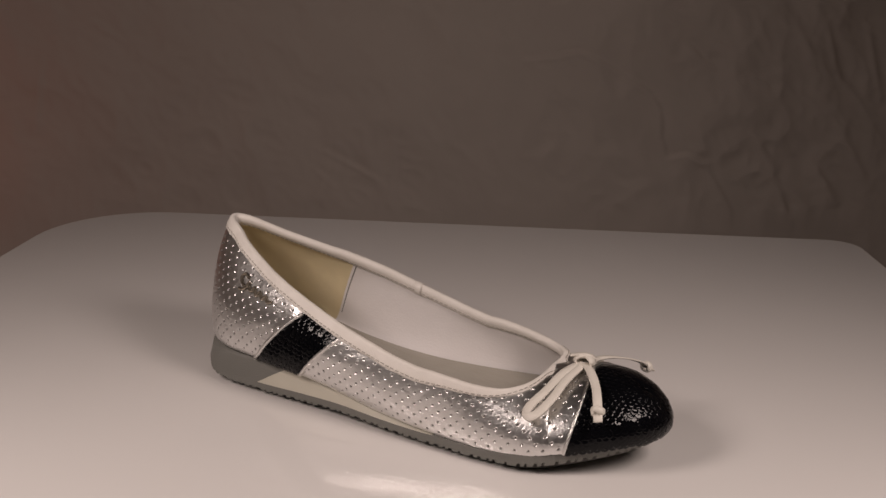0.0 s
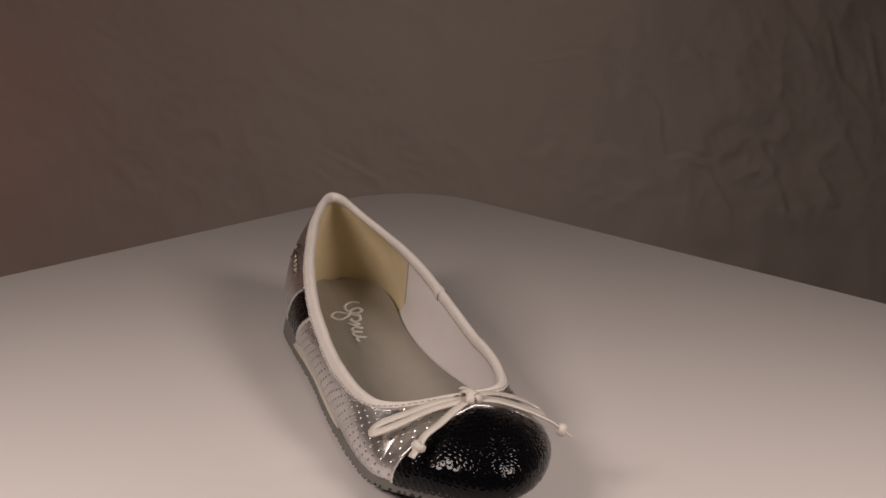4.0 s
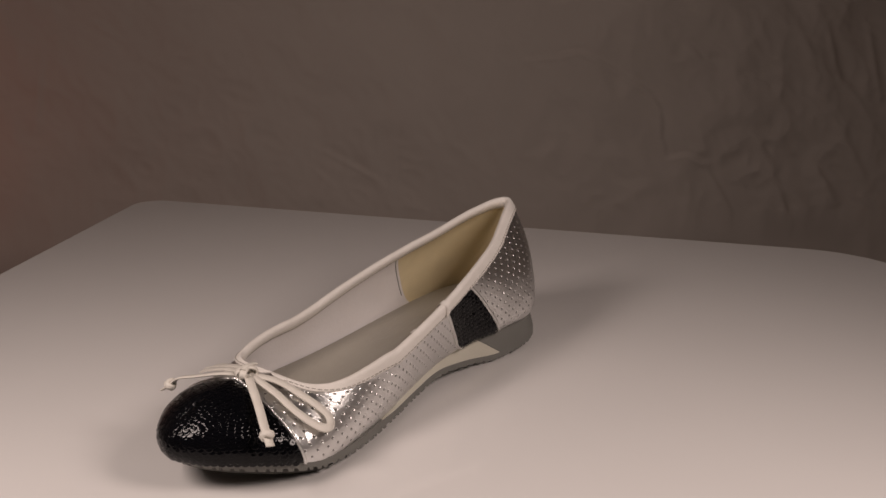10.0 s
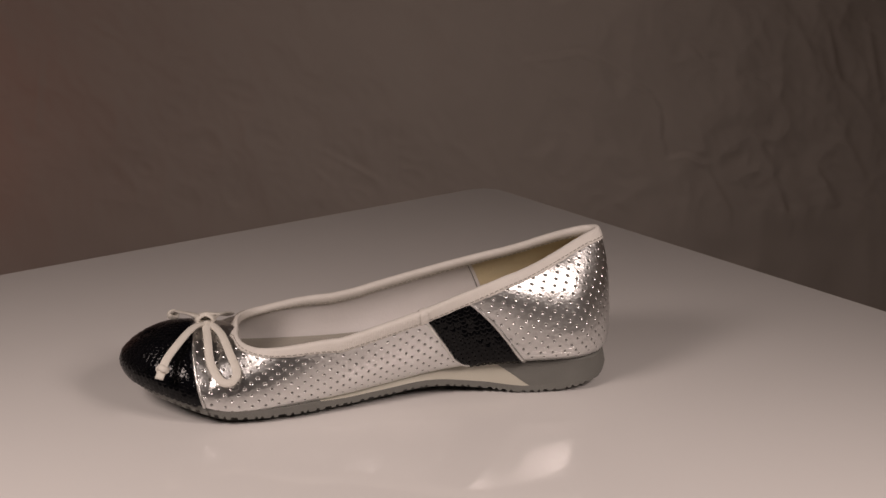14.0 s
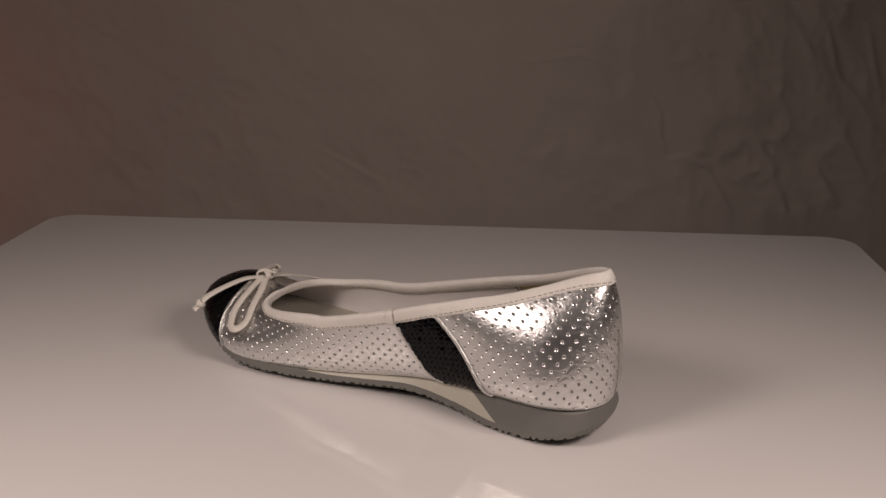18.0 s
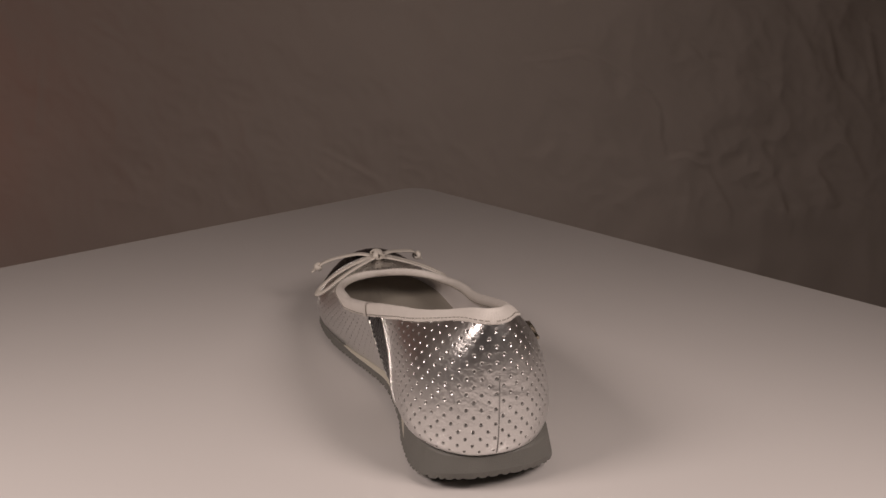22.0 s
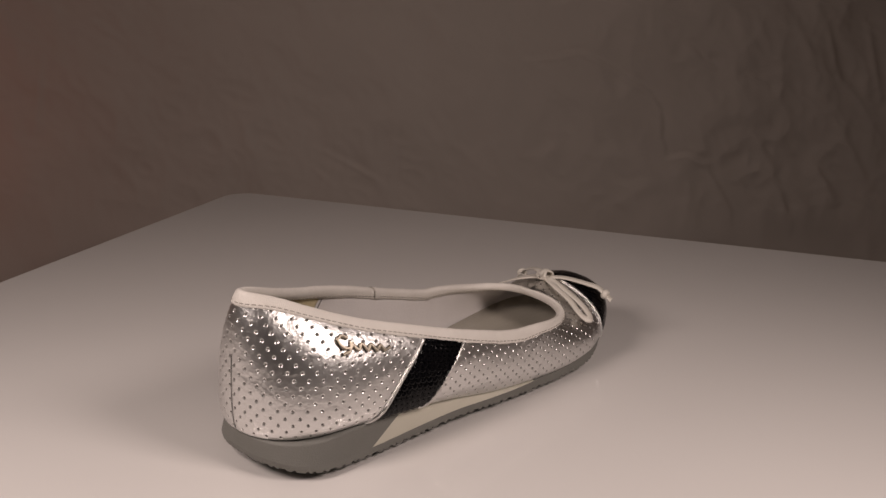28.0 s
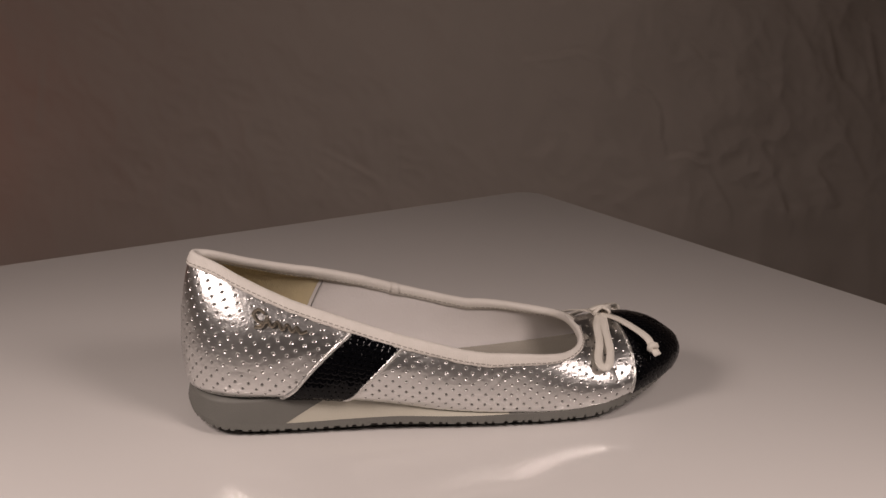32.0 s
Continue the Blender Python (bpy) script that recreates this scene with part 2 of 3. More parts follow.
def punched(grid, by_length=False):
    """A sheet of leather with small punched dots: a raised ring round a dull pit. Returns its mesh pieces and the pits' faces."""
    r = dot_distance(grid, by_length)
    deep = -0.36 / (1 + np.exp((r - 0.64) / 0.09)) + 0.05 * np.exp(-((r - 1.02) / 0.2) ** 2)
    v, f = sheet((grid + normals(grid) * deep[..., None]) * MM)
    pit = (r[:-1, :-1] + r[1:, :-1] + r[:-1, 1:] + r[1:, 1:]).ravel() / 4 < 0.56
    return v, f, pit


def punched_mesh(name, pieces):
    v, f = joined([(a, b) for a, b, _ in pieces])
    me = mesh(name, v, f, SILVER)
    me.materials.append(PIT)
    me.polygons.foreach_set("material_index", np.concatenate([c for _, _, c in pieces]).astype(np.int32))
    return me


# ---- the setting ----
def box(name, x0, x1, y0, y1, z0, z1, mat):
    v = [(x, y, z) for z in (z0, z1) for y in (y0, y1) for x in (x0, x1)]
    f = [(0, 2, 3, 1), (4, 5, 7, 6), (0, 1, 5, 4), (2, 6, 7, 3), (0, 4, 6, 2), (1, 3, 7, 5)]
    return new(name, mesh(name, v, f, mat, False))


def room():
    tagged(box("floor", -1.6, 1.6, -1.9, 1.5, -0.90, -0.80, WALL), "plain grey studio floor", "floor", kind="structure")
    tagged(box("ceiling", -1.6, 1.6, -1.9, 1.5, 1.60, 1.70, WALL), "plain grey studio ceiling", "ceiling", kind="structure")
    for n, a in (("wall_north", (-1.6, 1.6, 1.5, 1.6)), ("wall_south", (-1.6, 1.6, -2.0, -1.9)),
                 ("wall_east", (1.6, 1.7, -2.0, 1.6)), ("wall_west", (-1.7, -1.6, -2.0, 1.6))):
        tagged(box(n, *a, -0.90, 1.70, WALL), "plain grey studio wall", "wall", kind="structure")
    tagged(box("table_top", -0.9, 0.9, -0.52, 0.95, -0.40, -0.36, TABLE), "dark table top under the turntable", "table", kind="structure")
    for i, (x, y) in enumerate(((-0.85, -0.47), (0.85, -0.47), (-0.85, 0.9), (0.85, 0.9))):
        tagged(box("table_leg", x - 0.03, x + 0.03, y - 0.03, y + 0.03, -0.80, -0.40, TABLE), "dark square table leg", "table leg", kind="structure")


# creases of the hanging cloth: from and to (metres along, height), depth and half-width
CREASES = [
    ((0.114, 0.089), (0.151, 0.093), 0.0045, 0.0045), ((0.151, 0.093), (0.178, 0.099), 0.0045, 0.0045), ((0.178, 0.099), (0.205, 0.088), 0.0045, 0.0045),
    ((0.205, 0.088), (0.235, 0.07), 0.0045, 0.0045), ((0.235, 0.07), (0.268, 0.05), 0.0045, 0.0045), ((0.268, 0.05), (0.282, 0.031), 0.0045, 0.0045),
    ((0.282, 0.031), (0.285, -0.001), 0.0045, 0.0045), ((0.285, -0.001), (0.295, -0.03), 0.0045, 0.0045), ((0.262, 0.162), (0.264, 0.109), 0.002, 0.006),
    ((0.283, 0.15), (0.313, 0.144), 0.004, 0.004), ((0.31, 0.11), (0.332, 0.089), 0.0045, 0.004), ((0.332, 0.089), (0.345, 0.082), 0.0045, 0.004),
    ((0.333, 0.115), (0.354, 0.101), 0.004, 0.004), ((0.385, 0.073), (0.416, 0.062), 0.004, 0.004), ((0.482, 0.137), (0.511, 0.072), 0.006, 0.008),
    ((0.511, 0.072), (0.539, 0.044), 0.006, 0.008), ((0.299, -0.03), (0.319, -0.025), 0.004, 0.005), ((0.319, -0.025), (0.348, -0.039), 0.004, 0.005),
    ((0.343, -0.036), (0.384, -0.099), 0.006, 0.007), ((0.441, -0.061), (0.471, -0.123), 0.006, 0.008), ((0.541, 0.132), (0.569, 0.049), 0.006, 0.008),
    ((-0.129, -0.026), (-0.063, -0.061), 0.0035, 0.003), ((-0.148, -0.045), (-0.12, -0.068), 0.002, 0.003), ((-0.046, -0.01), (-0.049, -0.082), 0.0025, 0.005),
    ((-0.46, 0.096), (-0.477, -0.002), 0.003, 0.007), ((-0.451, 0.11), (-0.398, 0.127), 0.003, 0.006), ((-0.398, 0.127), (-0.366, 0.104), 0.003, 0.006),
    ((0.498, -0.047), (0.528, -0.091), 0.005, 0.007), ((0.401, 0.006), (0.437, -0.045), 0.005, 0.009), ((0.434, 0.15), (0.473, 0.09), 0.004, 0.009),
    ((0.078, 0.127), (0.099, 0.101), 0.002, 0.006), ((0.22, 0.017), (0.246, -0.043), 0.002, 0.01), ((0.522, 0.005), (0.571, -0.07), 0.006, 0.01),
]


def backdrop():
    """A hanging grey cloth behind the turntable that comes forward at both sides."""
    plan = spline([(-0.98, -0.30, 0), (-0.95, 0.15, 0), (-0.82, 0.52, 0), (-0.45, 0.70, 0), (0.0, 0.72, 0), (0.32, 0.73, 0), (0.66, 0.76, 0), (0.98, 0.60, 0), (1.05, -0.30, 0)], 1300)[:, :2]
    ln = np.concatenate([[0], np.cumsum(np.linalg.norm(np.diff(plan, axis=0), axis=1))])
    ln = ln - np.interp(0.0, plan[200:1100, 0], ln[200:1100])
    tan = np.gradient(plan, axis=0)
    tan /= np.linalg.norm(tan, axis=1)[:, None]
    nor = np.stack([tan[:, 1], -tan[:, 0]], 1)
    zs = np.concatenate([np.linspace(-0.355, -0.1, 20)[:-1], np.linspace(-0.1, 0.22, 130), np.linspace(0.22, 0.95, 40)[1:]])
    s, z = np.meshgrid(ln, zs)
    d = np.zeros_like(s)
    for (a, b), (c, e), depth, wide in CREASES:
        vx, vz = c - a, e - b
        k = np.clip(((s - a) * vx + (z - b) * vz) / (vx * vx + vz * vz), 0, 1)
        # a sharp ridge with a shallow hollow on one side
        off = ((s - a) * -vz + (z - b) * vx) / math.hypot(vx, vz)
        r = np.hypot(s - a - k * vx, z - b - k * vz)
        wide = max(0.62 * wide, 0.003)
        d += 0.42 * depth * (np.exp(-(r / wide) ** 2) - 0.7 * np.exp(-((r - 1.6 * wide) / (1.6 * wide)) ** 2) * (off > 0)) * (0.4 + 0.6 * np.sin(math.pi * np.clip(k, 0.05, 0.95)))
    for i in range(s.shape[0]):
        for j in range(s.shape[1]):
            a, b = s[i, j], z[i, j]
            fold = 0.6 + 0.4 * min(max((a - 0.15) / 0.2, 0), 1)
            d[i, j] += fold * 0.007 * (0.3 - abs(noise.noise(Vector((a * 7 + b * 3.5, b * 5 - a * 2, 1.7)))))
            d[i, j] += fold * 0.0055 * (0.3 - abs(noise.noise(Vector((a * 21 + b * 11, b * 17 - a * 6, 4.4)))))
            if -0.12 < b < 0.24:
                d[i, j] += (0.3 + 0.7 * fold) * 0.0024 * (0.3 - abs(noise.noise(Vector((a * 48 + b * 30, b * 40 - a * 14, 9.2)))))
            d[i, j] += 0.006 * noise.noise(Vector((s[i, j] * 5, z[i, j] * 2.5, 3.1))) + 0.0022 * noise.noise(Vector((s[i, j] * 17 + z[i, j] * 6, z[i, j] * 12, 8.7)))
    grid = np.stack([plan[None, :, 0] + nor[None, :, 0] * d, plan[None, :, 1] + nor[None, :, 1] * d, z], -1)
    v, f = sheet(grid)
    ob = new("backdrop", mesh("backdrop", v, f, CLOTH))
    tagged(ob, "crumpled grey cloth backdrop hanging behind the turntable", "backdrop", kind="structure")


# the plate's four edges, not quite square: direction of the outward side in degrees, distance from the axle, radius of the corner after it
PLATE_EDGES = ((-3.0, 0.3284, 0.022), (84.7, 0.3115, 0.080), (175.8, 0.3145, 0.022), (268.7, 0.3065, 0.022))


def plate_outline(inset, n=12):
    """The outline of the plate with rounded corners, one of them wider than the rest."""
    pts = []
    for k in range(4):
        (a, da, r), (b, db, _) = PLATE_EDGES[k], PLATE_EDGES[(k + 1) % 4]
        b += 360 if b < a else 0
        ra, rb = radians(a), radians(b)
        da, db = da - inset - r, db - inset - r
        det = math.cos(ra) * math.sin(rb) - math.sin(ra) * math.cos(rb)
        cx = (da * math.sin(rb) - db * math.sin(ra)) / det
        cy = (math.cos(ra) * db - math.cos(rb) * da) / det
        for i in range(n + 1):
            t = ra + (rb - ra) * i / n
            pts.append((cx + r * math.cos(t), cy + r * math.sin(t)))
    return pts


def turntable():
    base = new("turntable")
    tagged(base, "square glossy white acrylic turntable under the shoe", "turntable")
    verts, faces = [], []
    rings = [(0.0010, -0.0060), (0.0, -0.0052), (0.0, -0.0008), (0.0008, 0.0)]
    for inset, z in rings:
        verts += [(x, y, z) for x, y in plate_outline(inset)]
    n = len(verts) // 4
    for r in range(3):
        for i in range(n):
            faces.append((r * n + i, r * n + (i + 1) % n, (r + 1) * n + (i + 1) % n, (r + 1) * n + i))
    faces += [tuple(range(n))[::-1], tuple(range(3 * n, 4 * n))]
    part("plate", mesh("plate", verts, faces, PLATE, False), base)
    ring = [(0.13, -0.358), (0.13, -0.03), (0.12, -0.026), (0.12, -0.007), (0.0, -0.0065)]
    grid = np.array([[(r * math.cos(a), r * math.sin(a), z) for a in np.linspace(0, 2 * math.pi, 64, endpoint=False)] for r, z in ring])
    part("pedestal", mesh("pedestal", *sheet(grid, True), TABLE), base)
    return base


# ---- the shoe ----
rng = random.Random(7)
# heights of the toothed lower edge, of the tread under it and of the outsole's top
SOLE_B = {LAT: curve([(0, 7.2), (8, 6.8), (16, 5.2), (24, 4.0), (34, 3.2), (60, 2.8), (85, 3.4), (105, 3.9), (128, 3.2), (145, 2.8), (190, 3.0), (201, 3.8), (215, 6.4), (230, 9.6), (245, 12.2), (258, 13.8)]),
          MED: curve([(0, 7.2), (8, 6.8), (16, 5.2), (24, 4.0), (34, 2.2), (60, 1.0), (80, 3.6), (105, 5.8), (130, 4.4), (155, 3.2), (175, 2.8), (190, 3.0), (203, 3.9), (215, 6.4), (230, 9.6), (245, 12.2), (258, 13.8)])}
TREAD_Z = {LAT: curve([(0, 3), (14, 1.4), (28, 0), (60, 0), (85, 0.9), (105, 1.2), (128, 0), (190, 0), (201, 0.6), (215, 3.4), (230, 6.8), (245, 9.8), (258, 11.6)]),
           MED: curve([(0, 3), (14, 1.4), (28, 0), (55, 0), (80, 2), (105, 3.6), (130, 1.8), (155, 0), (190, 0), (203, 0.7), (215, 3.4), (230, 6.8), (245, 9.8), (258, 11.6)])}
SOLE_T = {LAT: curve([(0, 10.6), (8, 10), (16, 8.2), (30, 6.6), (52, 5.9), (85, 7), (105, 7.4), (130, 6.6), (160, 6.9), (258, 18)]),
          MED: curve([(0, 10.6), (8, 10), (16, 8.2), (30, 6.6), (55, 3.8), (80, 6.6), (105, 9), (130, 7.4), (155, 6.8), (258, 18)])}


def sole_point(side, u, level):
    """Points of the sole's wall: level 0 its toothed edge, 1 the top of the outsole, 2 the line of the upper."""
    u0 = np.interp(level, [0, 0.5, 1, 2], [8.0, 7.4, 7.0, 8.4])
    u1 = np.interp(level, [0, 1, 2], [249.5, 251.5, 252])
    grow = np.interp(level, [0, 0.35, 1, 2], [1.0, 0.7, 0.1, -2.0])
    uu = u0 + (u1 - u0) * u / 258
    w = (SOLE_W[side](uu) + grow) * ends(uu, u0, u1, 27, 48, 2.5)
    zb, zj = SOLE_B[side](uu), JOIN_Z[side](u)
    zo = np.minimum(SOLE_T[side](uu), zj - 0.1)
    z = np.where(level <= 1, zb + (zo - zb) * np.clip(level, 0, 1), zo + (zj - 0.4 - zo) * (level - 1))
    return np.stack([uu, side * w + skew(uu), z], -1)


def tread_point(side, u, inset, top):
    """Points of the dark tread under the outsole, set in from the toothed edge."""
    u0, u1 = 10.5 + inset * 2.0, 249.5 - inset
    uu = u0 + (u1 - u0) * u / 258
    w = (SOLE_W[side](uu) + 0.5 - inset) * ends(uu, u0, u1, 27, 48, 2.5)
    z = SOLE_B[side](uu) + 0.8 if top else TREAD_Z[side](uu)
    return np.stack([uu, side * w + skew(uu), z], -1)


def build_sole(shoe):
    n = 620
    c = (1 - np.cos(np.linspace(0, math.pi, n))) / 2 * 258

    def ring(level):
        lv = np.full(n, level)
        return np.concatenate([sole_point(LAT, c, lv), sole_point(MED, c[::-1], lv)[1:-1]])

    def closed(rows, cap_first):
        grid = np.array(rows)
        v, q = sheet(grid, True)
        faces = [tuple(f) for f in q]
        m = grid.shape[1]
        k = 0 if cap_first else (len(rows) - 1) * m
        for i in range(1, n - 2):
            faces.append((k + i, k + m - i, k + m - i - 1, k + i + 1))
        return v, faces

    edge = ring(0.0)
    along = np.concatenate([[0], np.cumsum(np.linalg.norm(np.diff(edge, axis=0), axis=1))])
    beat = (along + 0.9 * np.sin(along * 0.31) + 0.6 * np.sin(along * 0.83)) % 4.4
    # the gaps between the teeth: a steep step in and up
    gap = np.clip(np.minimum(beat, 1.6 - beat) / 0.25, 0, 1)
    inward = np.array([130, 0, 0]) - edge
    inward[:, 0] *= 0.25
    inward[:, 2] = 0
    inward /= np.linalg.norm(inward, axis=1)[:, None]
    rows = []
    for level, bite, lift in ((0.0, 1.6, 1.0), (0.0, 1.2, 0.9), (0.22, 0.8, 0.0), (0.24, 0.0, 0.0), (0.6, 0.0, 0.0), (1.0, 0.0, 0.0)):
        p = ring(level) + inward * (gap * bite)[:, None]
        p[:, 2] += gap * lift
        if not rows:
            p += inward * 2.5
            p[:, 2] += 0.5
        rows.append(p)
    v, faces = closed(rows, False)
    part("outsole", mesh("outsole", v * MM, faces, RUBBER, False), shoe, "grey rubber outsole with a notched edge")
    rows = [np.concatenate([tread_point(LAT, c, i, up), tread_point(MED, c[::-1], i, up)[1:-1]]) for i, up in ((5.0, False), (4.0, False), (2.2, True))]
    v, faces = closed(rows, True)
    part("tread", mesh("tread", v * MM, faces, TREAD, False), shoe, "dark tread under the outsole")
    # heel block and cream wedges, parted along a slanted line
    h = np.linspace(0, 1, 9)[:, None]
    cut = 49 + 19 * h
    k = np.linspace(-1, 1, 200)[None, :]
    u = cut * np.abs(k) ** 1.7
    lv = 1 + h * np.ones_like(k)
    g = np.where((k < 0)[..., None] * np.ones_like(u)[..., None] > 0, sole_point(MED, u, lv), sole_point(LAT, u, lv))
    lip = g[-1:].copy()
    lip[..., 1] *= 0.8
    lip[..., 0] = lip[..., 0] * 0.8 + 10
    g = np.concatenate([g, lip])
    part("heel_block", mesh("heel_block", *sheet(g * MM), RUBBER), shoe, "grey rubber heel block")
    for side in (LAT, MED):
        k = np.linspace(0, 1, 90)[None, :]
        u = cut + ((180 if side == LAT else 168) - cut) * k
        g = sole_point(side, u, 1 + h * np.ones_like(k))
        g[..., 1] -= side * 0.15
        lip = g[-1:].copy()
        lip[..., 1] *= 0.85
        part("midsole_wedge", mesh("midsole_wedge", *sheet(np.concatenate([g, lip]) * MM), WEDGE), shoe, "cream white midsole wedge")


def around_heel(edge, cols, rows, h0=0.0, h1=1.0):
    """A grid of the upper round the heel, from the inner to the outer edge."""
    h = np.linspace(h0, h1, rows)[:, None] * np.ones((1, cols))
    k = np.linspace(-1, 1, cols)[None, :] * np.ones((rows, 1))
    um, ul = edge(MED)(h) * np.abs(k) ** 1.7, edge(LAT)(h) * np.abs(k) ** 1.7
    return np.where((k < 0)[..., None], upper(MED, um, h), upper(LAT, ul, h))


def side_grid(side, ua, ub, cols, rows, to_toe=False, h1=1.0):
    h = np.linspace(0, h1, rows)[:, None] * np.ones((1, cols))
    k = np.linspace(0, 1, cols)[None, :] * np.ones((rows, 1))
    if to_toe:
        k = 1 - (1 - k) ** 1.8
    a, b = ua_of(ua, h), ua_of(ub, h)
    g = upper(side, a + (b - a) * k, h)
    return g if side == LAT else g[:, ::-1]


def tube(path, r, n=6):
    sec = [(r * math.cos(2 * math.pi * i / n), r * math.sin(2 * math.pi * i / n)) for i in range(n)]
    return sweep(path, sec)


def lifted(side, u, h, lift):
    """A place on the upper raised along its normal, and the normal."""
    u, h = np.atleast_1d(np.asarray(u, float)), np.atleast_1d(np.asarray(h, float))
    p = upper(side, u, h)
    a = upper(side, np.clip(u + 0.5, 0, 258), h) - upper(side, np.clip(u - 0.5, 0, 258), h)
    b = upper(side, u, np.clip(h + 0.01, 0, 1)) - upper(side, u, np.clip(h - 0.01, 0, 1))
    n = np.cross(a, b) * -side
    n /= np.linalg.norm(n, axis=1)[:, None] + 1e-9
    return p + n * lift, n


def build_upper(shoe):
    g = around_heel(stripe_rear, 800, 210)
    part("quarter", punched_mesh("quarter", [punched(g, True)]), shoe, "punched metallic silver leather heel quarter")
    pieces = [punched(side_grid(side, stripe_front(side), cap_edge(side), 540, 190)) for side in (LAT, MED)]
    part("vamp", punched_mesh("vamp", pieces), shoe, "punched metallic silver leather vamp")
    # black cloth under the sequins
    stripes = {}
    for side in (LAT, MED):
        g = side_grid(side, stripe_rear(side), stripe_front(side), 24, 40)
        stripes[side] = part("sequin_stripe", mesh("sequin_stripe", *sheet((g - normals(g) * 0.2) * MM), BLACK_CLOTH), shoe, "slanted stripe of black sequins")
    pieces = [sheet(side_grid(s, cap_edge(s), 258, 40, 40, True) * MM) for s in (LAT, MED)]
    cap = part("toe_cap", mesh("toe_cap", *joined(pieces), BLACK_CLOTH), shoe, "toe cap covered in black sequins")
    # silver piping beside the stripes and the toe cap
    for side in (LAT, MED):
        hh = np.linspace(0.0, 0.84, 40)
        for e in (stripe_rear(side), stripe_front(side)):
            p, _ = lifted(side, e(hh), hh, 0.1)
            part("piping", mesh("piping", *[x if i else x * MM for i, x in enumerate(tube(p, 1.0))], SILVER_CORD), shoe)
    p1, _ = lifted(LAT, cap_edge(LAT)(np.linspace(0, 1, 50)), np.linspace(0, 1, 50), 0.3)
    p2, _ = lifted(MED, cap_edge(MED)(np.linspace(1, 0, 50)), np.linspace(1, 0, 50), 0.3)
    v, f = tube(np.concatenate([p1, p2[1:]]), 0.8)
    part("piping", mesh("piping", v * MM, f, SILVER_CORD), shoe)
    # back seam
    hh = np.linspace(0.02, 0.5, 30)
    p, _ = lifted(LAT, np.full(30, 0.02), hh, 0.1)
    v, f = tube(p, 0.28, 5)
    part("back_seam", mesh("back_seam", v * MM, f, THREAD_GREY), shoe)
    return stripes, cap


def build_lining(shoe):
    edge = lambda side: (lambda h: 55.5 + 14 * h)
    g = around_heel(edge, 160, 40)
    part("heel_lining", mesh("heel_lining", *sheet((g - normals(g) * 1.5) * MM), HEEL_LINING), shoe, "cream suede heel lining")
    pieces = []
    for side in (LAT, MED):
        g = side_grid(side, lambda h: 53.5 + 14 * h, 258, 200, 40, True)
        pieces.append(sheet((g - normals(g) * 1.9) * MM))
    part("lining", mesh("lining", *joined(pieces), LINING), shoe, "white leather lining")
    for side in (LAT, MED):
        hh = np.linspace(0.15, 0.9, 24)
        q, _ = lifted(side, 55.5 + 14 * hh, hh, -2.0)
        v, f = tube(q, 0.3, 5)
        part("lining_seam", mesh("lining_seam", v * MM, f, THREAD_GREY), shoe)
    z = curve([(0, 25.5), (39, 22.5), (90, 17), (130, 12.5), (160, 11), (200, 12), (225, 16), (258, 20)])
    u = (1 - np.cos(np.linspace(0, math.pi, 120))) / 2 * 242 + 9
    k = np.linspace(-1, 1, 25)
    wl, wm = [(JOIN_W[s](u) - 1.4) * ends(u, 8.6, 251.6, 34, 48) for s in (LAT, MED)]
    v = np.where(k[None] < 0, wl[:, None], wm[:, None]) * k[None]
    g = np.stack([u[:, None] + 0 * v, v, z(u)[:, None] + 1.2 * np.abs(k[None]) ** 3 * 1.0 + 0 * v], -1)
    part("insole", mesh("insole", *sheet(g * MM), INSOLE), shoe, "grey beige leather insole")
    # a plain white flourish printed on the insole
    def floor_path(pts, n):
        p = spline([(a, b, 0) for a, b in pts], n)
        p[:, 2] = z(p[:, 0]) + 0.35
        return p
    flat = [(-0.95, -0.12), (0.95, -0.12), (0.95, 0.12), (-0.95, 0.12)]
    paths = [floor_path([(45, 5), (43, 1), (46, -4), (53, -5), (57, -1), (55, 3), (51, 2), (53, -3), (59, -6), (62, -12), (57, -15), (53, -11), (57, -5), (61, 0)], 90),
             floor_path([(59, 0), (65, -1), (66, -5), (62, -6), (66, -6), (70, -3), (69, -7), (67, -9), (72, -5), (75, -3), (73, -7), (76, -9), (79, -4), (78, -9), (82, -9), (85, -4), (84, -9), (89, -9)], 110)]
    part("printed_flourish", mesh("printed_flourish", *joined([(v * MM, f) for v, f in (sweep(p, flat) for p in paths)]), PRINT), shoe, "worn white printed flourish")


def rim_path():
    """The closed edge of the opening with its outward normal and its downward direction along the leather."""
    u = np.concatenate([np.linspace(0, 1, 40) ** 1.7 * 60, np.linspace(60, 214.9, 130)[1:]])
    out = []
    for side, uu in ((LAT, u), (MED, u[::-1][1:-1])):
        one = np.ones_like(uu)
        p, n = lifted(side, uu, one, 0.0)
        low = upper(side, uu, one * 0.86)
        d = low - p
        d /= np.linalg.norm(d, axis=1)[:, None]
        out.append(np.concatenate([p, n, d], 1))
    r = np.concatenate(out)
    for _ in range(3):
        r[:, 3:] = (np.roll(r[:, 3:], 1, 0) + 2 * r[:, 3:] + np.roll(r[:, 3:], -1, 0)) / 4
    for a in (3, 6):
        r[:, a:a + 3] /= np.linalg.norm(r[:, a:a + 3], axis=1)[:, None]
    return r[:, :3], r[:, 3:6], r[:, 6:]


